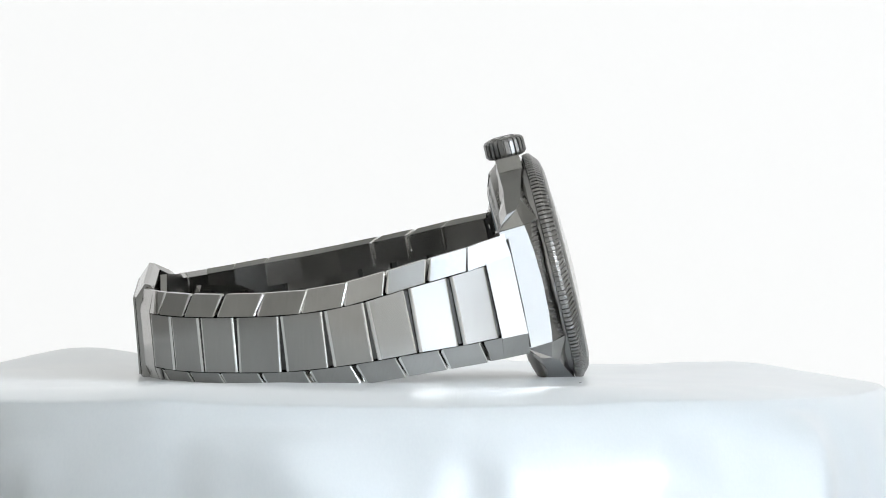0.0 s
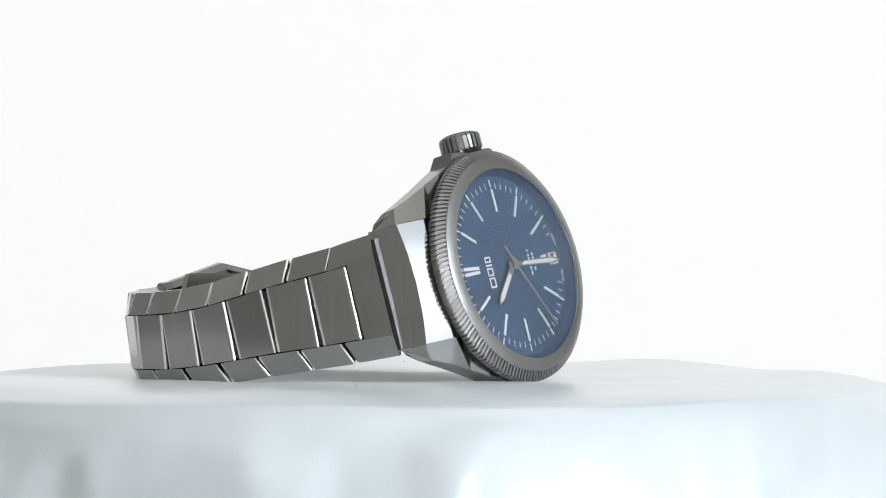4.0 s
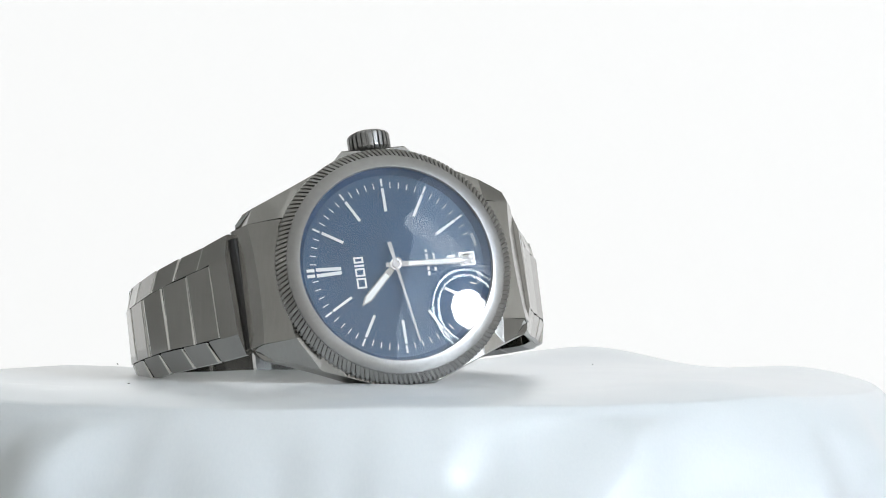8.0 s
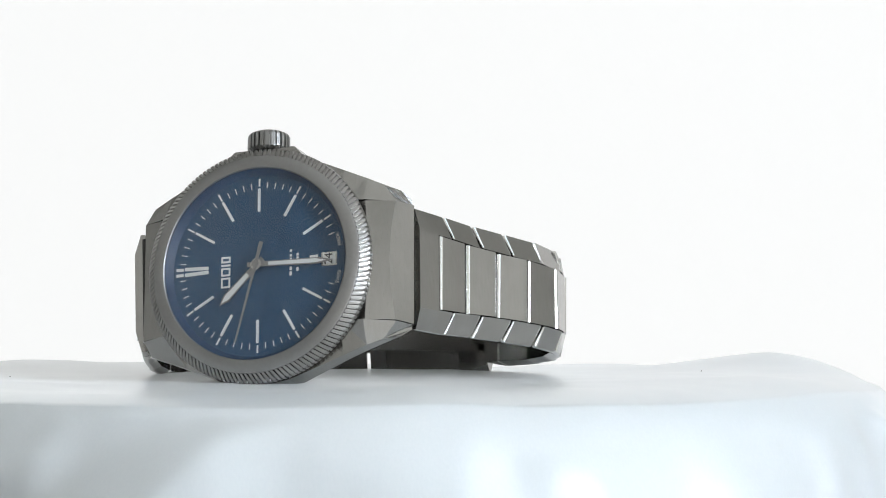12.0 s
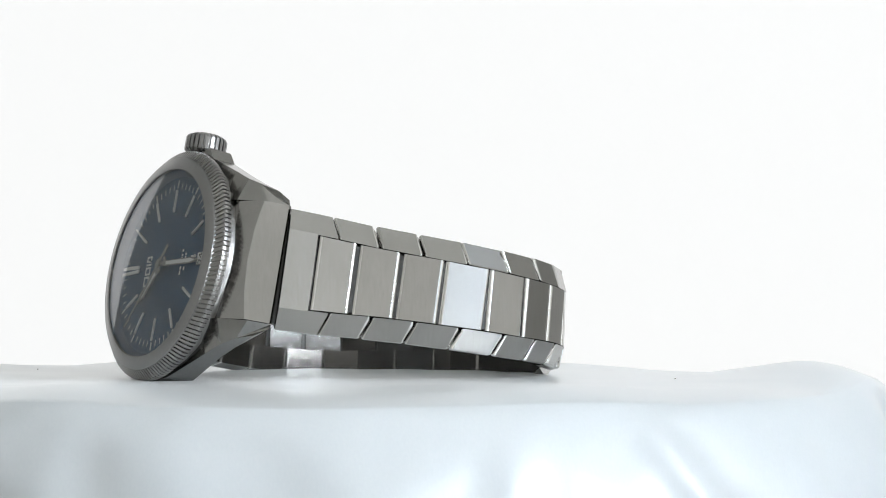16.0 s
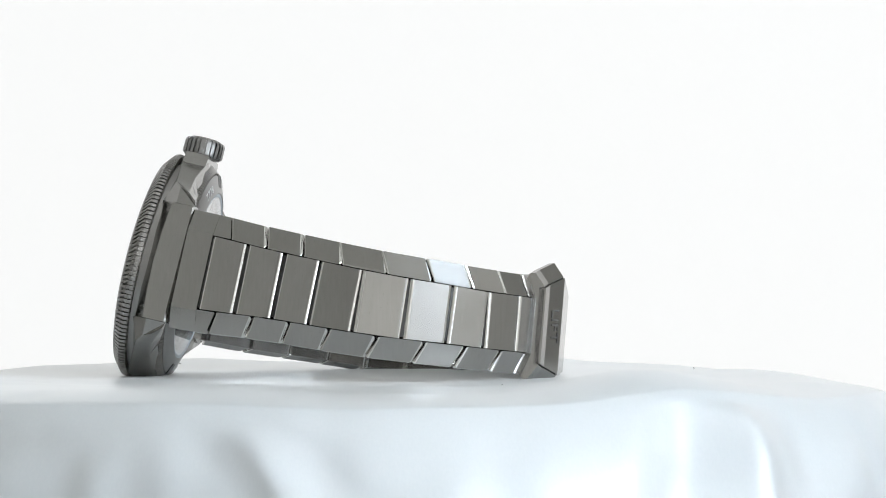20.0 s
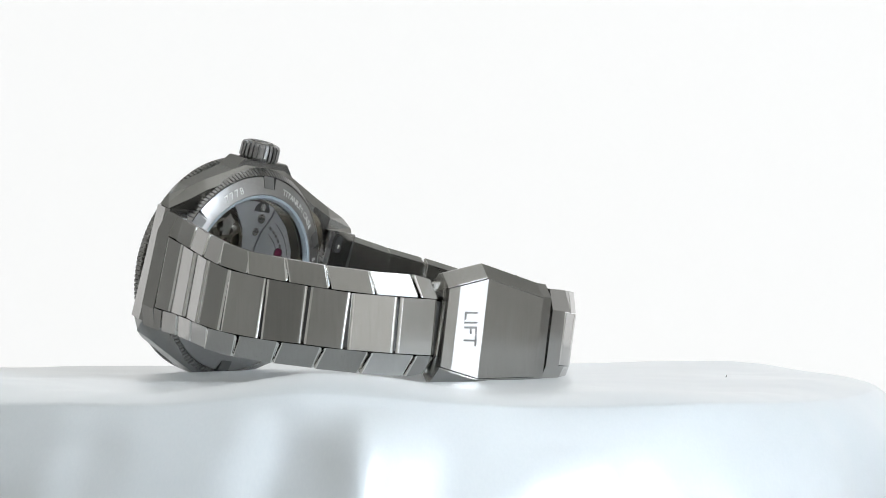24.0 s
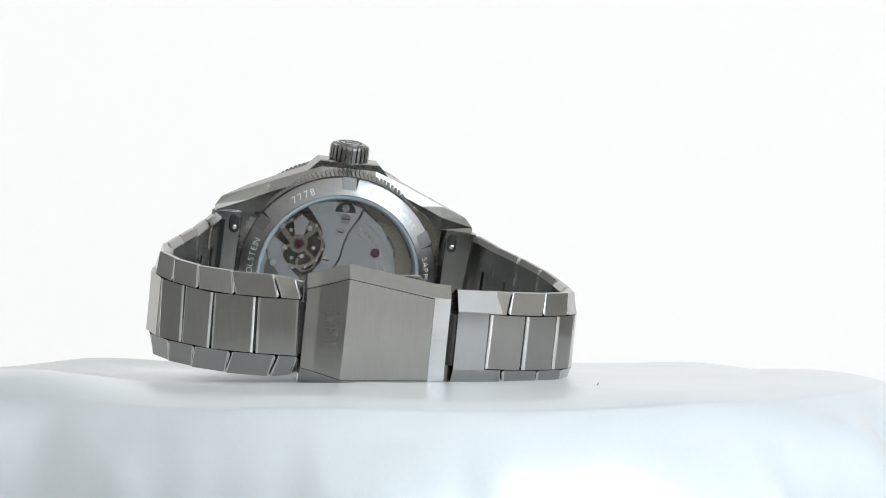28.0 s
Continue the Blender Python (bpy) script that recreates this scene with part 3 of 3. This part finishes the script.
def side_link(side, sign, u0, u1, k, taper=0.0):
    """A side link: a slope from the centre to the rim, with ends that lean towards the case."""
    m, L, h0, h1 = link_frame(side, sign, u0, u1)
    m = m @ pose(0, 0, 0, random.uniform(-0.4, 0.4), 0, random.uniform(-0.6, 0.6))
    x, sl = L / 2 - 0.22, -sign * 1.25
    a = side_section(-x, -x + sl, k, h0)
    b = side_section(x, x + sl, k, h1)
    if taper:
        far = b if sign > 0 else a
        far[2:4] = [(far[0][0] - sign * taper, y, z * 0.93) for _, y, z in far[2:4]]

    def worn(end, d, cut):
        """The link's end drawn in by cut all round and moved along by d."""
        cy, cz = 1.75, k * (h0 + 1.0)
        return [(p + d, y + cut * max(-1, min(1, (cy - y) / 0.8)), z + cut * max(-1, min(1, (cz - z) / 0.8))) for p, y, z in end]
    bm = loft([worn(a, 0, 0.3), worn(a, 0.12, 0.09), worn(a, 0.32, 0), worn(b, -0.32, 0), worn(b, -0.12, 0.09), worn(b, 0, 0.3)], m)
    bm.faces.ensure_lookup_table()
    n = len(a)
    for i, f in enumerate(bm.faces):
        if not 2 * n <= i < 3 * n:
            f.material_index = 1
    return bm


def wide_link(side, sign, u0, u1, arm):
    """A link of full width with two arms that hold the first centre link; arm is their length, towards the links."""
    m, L, h0, h1 = link_frame(side, sign, u0, u1)
    toward = sign if u0 < 1 else -sign
    x0, x1 = -toward * (L / 2 - 0.12), toward * (L / 2 - 0.02)
    near, far = (h0, h1) if toward > 0 else (h1, h0)

    def full(xe, h):
        w = h + SLOPE_W
        return [(xe, SLOPE_D + 0.7, -w), (xe, SLOPE_D, -w), (xe, 0.1, -h - 0.2), (xe, 0.1, h + 0.2), (xe, SLOPE_D, w), (xe, SLOPE_D + 0.7, w), (xe, 2.95, w - 0.8), (xe, 2.95, -w + 0.8)]
    bm = loft([full(x0, near), full(x1, far)], m)
    for k in (1, -1):
        tip = x1 + toward * arm
        loft([side_section(x1, x1, k, far), side_section(tip, tip - toward * 1.25, k, far + (far - near) * arm / L)], m, bm=bm)
    return bm


for side, sign in ((SIX, 1), (TWELVE, -1)):
    n = len(side) - 1
    last = n if side is SIX else n - 1          # the far end of the last centre link
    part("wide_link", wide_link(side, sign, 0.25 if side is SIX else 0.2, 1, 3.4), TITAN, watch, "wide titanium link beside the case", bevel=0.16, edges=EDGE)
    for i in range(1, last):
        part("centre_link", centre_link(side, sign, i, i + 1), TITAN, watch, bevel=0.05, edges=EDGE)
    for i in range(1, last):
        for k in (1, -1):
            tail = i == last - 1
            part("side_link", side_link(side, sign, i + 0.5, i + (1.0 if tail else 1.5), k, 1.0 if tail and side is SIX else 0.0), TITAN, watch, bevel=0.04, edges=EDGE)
# hinge pins behind the seams, coloured dark for the shade there
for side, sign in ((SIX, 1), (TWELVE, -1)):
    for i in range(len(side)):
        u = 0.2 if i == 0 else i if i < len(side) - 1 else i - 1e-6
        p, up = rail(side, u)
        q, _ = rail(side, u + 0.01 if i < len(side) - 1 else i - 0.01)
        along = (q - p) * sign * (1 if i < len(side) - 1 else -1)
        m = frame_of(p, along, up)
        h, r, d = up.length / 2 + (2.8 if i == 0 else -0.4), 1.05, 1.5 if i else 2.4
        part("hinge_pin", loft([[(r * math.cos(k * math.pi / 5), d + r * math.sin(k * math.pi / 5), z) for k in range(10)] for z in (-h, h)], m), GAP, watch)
part("wide_link", wide_link(TWELVE, -1, len(TWELVE) - 2, len(TWELVE) - 1, 2.6), TITAN, watch, "wide titanium link beside the clasp", bevel=0.16, edges=EDGE)

# clasp: a sleeve with sloping rims, and a lifting cover that is widest at its crease
CLASP = [(12.95, 34.4, -12.6, 6.7), (10.9, 34.9, -12.65, 7.2), (6.5, 36.95, -12.8, 8.5), (-7.7, 36.7, -14.5, 6.9), (-10.6, 36.25, -14.6, 6.7)]   # x, y, mid z, half height
LEAN, TIP = 0.075, -0.09          # how the clasp leans outwards and along the band, by height


def clasp_sec(x, y, z, h, inset, lift, thick):
    """Section of the clasp's sleeve: its flat face and the slopes above and below."""
    w = h + 2.3
    q = lambda dz, dy: (x + TIP * dz, y + lift - dy + LEAN * dz, z + dz)
    return [q(-h + inset, 0), q(h - inset, 0), q(w, 1.7), q(w - 0.1, 2.6), q(w - 1.2, thick), q(-w + 1.2, thick), q(-w + 0.1, 2.6), q(-w, 1.7)]


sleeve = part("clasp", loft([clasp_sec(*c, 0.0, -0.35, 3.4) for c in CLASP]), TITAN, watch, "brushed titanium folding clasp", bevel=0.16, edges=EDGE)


def cover_sec(x, y, z, h):
    q = lambda dz, dy: (x + TIP * dz, y - dy + LEAN * dz, z + dz)
    return [q(-h + 0.3, 0.0), q(h - 0.3, 0.0), q(h - 0.3, 0.9), q(-h + 0.3, 0.9)]


cover = part("lift_cover", loft([cover_sec(*c) for c in CLASP[:4]]), TITAN, sleeve, "brushed cover engraved with a word", bevel=0.16, edges=EDGE)
seam = [(c[0] - (0.12 if i == 3 else 0), c[1] - 0.3, c[2], c[3] + 0.12) for i, c in enumerate(CLASP[:4])]
# near-black sheet puts shade into the gap round the cover
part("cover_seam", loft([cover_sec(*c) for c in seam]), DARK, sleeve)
mid = (Vector(CLASP[1][:3]) + Vector(CLASP[2][:3])) / 2
lift_m = frame_of(mid + Vector((0, 0.07, 0)), Vector(CLASP[2][:3]) - Vector(CLASP[1][:3]), (TIP, LEAN, 1)) @ Matrix.Rotation(radians(90), 4, "Y")
part("lettering", letters("LIFT", 3.3, lift_m, 0.03), ETCHED, cover, "word LIFT engraved in the cover")
# folded blades inside the clasp
for (x0, y0), (x1, y1), z0, z1 in (((12.0, 29.2), (-9.0, 31.0), -18.0, -3.9), ((25.5, 18.5), (12.0, 27.8), -16.5, -6.0)):
    a, b = Vector((x0, y0, 0)), Vector((x1, y1, 0))
    m = frame_of((a + b) / 2 + Vector((0, 0, (z0 + z1) / 2)), b - a, (0, 0.1, 1))
    L, h = (b - a).length / 2, (z1 - z0) / 2
    part("folding_blade", loft([[(-L, 0, -h), (-L, 0, h * 0.8), (-L * 0.5, 0, h), (L * 0.8, 0, h), (L, 0, h * 0.4), (L, 0, -h)], [(-L, -1.1, -h), (-L, -1.1, h * 0.8), (-L * 0.5, -1.1, h), (L * 0.8, -1.1, h), (L, -1.1, h * 0.4), (L, -1.1, -h)]], m), TITAN, sleeve, bevel=0.15)

# ---- cloth ----
CLOTH_Z, CLOTH_R = -21.6, 91.0
# folds of the hanging edge: bearing, half width in degrees, swell, slant in degrees a millimetre, depth at which they start
FOLDS = [(-76, 6, 7.0, -0.45, 2), (-128, 5, 6.0, -0.3, 2), (-3, 3, 4.0, 0.35, 3), (46, 4, 8.0, -0.05, 2), (135, 5, 6.0, 0.2, 2), (174, 8, 5.0, 0.4, 4), (88, 7, 3.0, -0.3, 5),
         (-64, 8, 2.0, 0.3, 6), (16, 9, 2.0, 0.2, 7), (66, 6, 2.5, -0.5, 6), (112, 7, 2.0, 0.3, 6), (-152, 6, 2.5, 0.3, 5), (-40, 8, 2.0, -0.3, 7), (-98, 6, 1.8, 0.3, 7), (-22, 5, 2.0, -0.3, 7), (30, 5, 1.6, 0.3, 7), (154, 5, 2.0, -0.4, 6), (-168, 5, 2.0, 0.4, 6)]
# swells of the lying cloth: bearing, radius, height, reach
SWELLS = [(42, 80, 3.2, 17), (-60, 78, 1.2, 16), (165, 78, 1.4, 20), (-10, 74, 1.0, 18), (100, 76, -1.2, 20), (-150, 80, 0.8, 14), (-105, 62, -0.8, 16)]


def wrap(a):
    return (a + 180) % 360 - 180


def cloth():
    n, bm = 840, bmesh.new()
    steps = [(0.5 + 90.5 * (k / 56), 0.0) for k in range(57)] + [(CLOTH_R, 78 * (k / 52) ** 1.6) for k in range(1, 53)]
    rows = []
    for r0, s in steps:
        row = []
        for i in range(n):
            deg = 360.0 * i / n
            a = radians(deg)
            d = Vector((math.cos(a), math.sin(a), 0))
            edge = 2.2 * noise.noise(d * 1.7 + Vector((5, 2, 0)))
            r = r0 + edge * (r0 / CLOTH_R) ** 2
            p = d * r
            z = CLOTH_Z + 0.5 * noise.noise(p / 22) * min(1, (r / 50) ** 2) + 0.12 * noise.noise(p / 7)
            for bear, rad, high, reach in SWELLS:
                c = Vector((math.cos(radians(bear)), math.sin(radians(bear)), 0)) * rad
                z += high * math.exp(-((p - c).length / reach) ** 2)
            z -= max(0.0, r0 - 78) ** 2 * 0.01
            if s > 0:
                # the hanging edge rounds over, then swells in folds
                out = 8.5 * (1 - math.exp(-s / 9.0)) + 0.06 * s
                down = s - 2.0 * (1 - math.exp(-s / 3.0)) * 0.4
                for bear, wide, swell, slant, start in FOLDS:
                    if s <= start:
                        continue
                    # tents that open downwards from a narrow head
                    x = wrap(deg - bear - slant * s) / (wide * (0.75 + 0.025 * (s - start)))
                    if abs(x) > 5:
                        continue
                    g = math.exp(-abs(x) ** 1.6) - 0.35 * math.exp(-(x - 1.9 * (1 if slant > 0 else -1)) ** 2)
                    f = max(0.0, s - start) / 14.0
                    out += swell * g * f / (0.3 + f) * (1.0 if swell > 4.5 else 0.95)
                out += (1.1 * noise.noise(Vector((d.x * 6, d.y * 6, s / 25))) + 0.7 * noise.noise(Vector((d.x * 13 + s / 30, d.y * 13, s / 14)))) * min(1, s / 9)
                p = d * (r + out)
                z -= down
            row.append(bm.verts.new((p.x, p.y, z)))
        rows.append(row)
    for a, b in zip(rows, rows[1:]):
        for i in range(n):
            j = (i + 1) % n
            bm.faces.new((a[i], a[j], b[j], b[i]))
    bm.faces.new(rows[0])
    return bm


satin = part("satin_cloth", cloth(), SATIN, None, smooth=True)
tagged(satin, "white satin cloth draped in soft folds over a round turntable", "cloth")
for bear, rad in ((30, 62), (-63, 70), (118, 66), (-140, 60)):
    c = Vector((math.cos(radians(bear)), math.sin(radians(bear)), 0)) * rad
    m = Matrix.Translation((c.x, c.y, CLOTH_Z + 0.5)) @ pose(0, 0, 0, 20 * bear % 70, 10, bear)
    part("lint_speck", loft([[(0.08 * math.cos(k * 1.257), y, 0.07 * math.sin(k * 1.257)) for k in range(5)] for y in (-0.2, 0.2)], m), PLASTIC, satin)
plinth = part("turntable", turned_part([(76, 27), (76, 99), (0.5, 99), (0.5, 27)], Matrix.Rotation(radians(-90), 4, "X"), 64), PLASTIC)
tagged(plinth, "round dark grey turntable hidden under the satin cloth", "turntable")
table = part("table", box(None, -450, 450, -300, 440, -135, -100), PLASTIC)
tagged(table, "plain dark grey table top under the turntable", "table", kind="structure")

# lamp beside the camera, seen as a round glow in the crystal
lamp = tagged(new("studio_lamp"), "round studio lamp with a white reflector on a stand", "lamp")
az, el, dist = radians(44.7), radians(16.5), 700.0
lp = Vector((math.sin(az) * math.cos(el), -math.cos(az) * math.cos(el), math.sin(el))) * dist + Vector((12, -38, -9))
lm = Matrix.Translation(lp) @ (Vector((0, -30, -8)) - lp).to_track_quat("Y", "Z").to_matrix().to_4x4()
part("bulb", turned_part([(46, 0), (41, 7), (0.5, 9), (0.5, 0)], lm, 48), BULB, lamp, smooth=True)
slant = lm @ Matrix.Rotation(radians(24), 4, "Y")
# reflector's light is emission, sized for the haze in the crystal
part("reflector", loft([[(-150, y, -260), (150, y, -260), (190, y, -120), (190, y, 330), (90, y, 400), (-90, y, 400), (-190, y, 330), (-190, y, -120)] for y in (-60, -66)], slant), BOWL, lamp, "wide reflector with a glow of its own behind the bulb")
# glowing panel added so the links flash white as they turn
part("glow_panel", loft([[(-105, y, -450), (105, y, -450), (105, y, -120), (70, y, -95), (-70, y, -95), (-105, y, -120)] for y in (-70, -76)], lm), STREAK, lamp, "tall glowing panel added under the bulb")
# glowing bar added for the slanting streak in the crystal
part("glow_bar", loft([[(-270, y, -30), (270, y, -30), (282, y, 0), (270, y, 30), (-270, y, 30), (-282, y, 0)] for y in (-40, -46)], lm @ Matrix.Translation((68, 0, 54)) @ Matrix.Rotation(radians(51), 4, "Y")), STREAK, lamp, "long slanting glowing bar added behind the bulb")
# dark disc added to set the bulb and rings off in the reflection
part("dark_backing", turned_part([(104, -12), (104, -30), (0.5, -30), (0.5, -12)], lm, 48), PLASTIC, lamp, "dark disc added behind the bulb for a darker reflection")
# rings given their own glow, for thin arcs round the reflected bulb
for r in (80, 94):
    part("glass_ring", turned_part([(r + 2.5, 4), (r + 2.5, 7), (r - 2.5, 7), (r - 2.5, 4)], lm, 64), HALO, lamp)
part("pole", turned_part([(11, 0), (11, lp.z - FLOOR_Z - 10), (1, lp.z - FLOOR_Z - 10), (1, 0)], Matrix.Translation(lp - lm.to_3x3() @ Vector((0, 30, 0)) + Vector((0, 0, 0))) @ Matrix.Rotation(radians(-90), 4, "X"), 20), PLASTIC, lamp)


def motions():
    rows = [(t, turned(t)) for t in range(29)]
    for ob in (watch, satin, plinth):
        walk(ob, rows)
    # the seconds hand stands at 45 s about 10 s into the clip
    hrows = []
    for t in range(29):
        sec = 35.5 + t
        m = at_hour(sec / 5)
        m = Matrix.Translation(m.translation * 0.001) @ m.to_3x3().to_4x4()
        hrows.append((t, m))
    walk(seconds_hand, hrows)


motions()
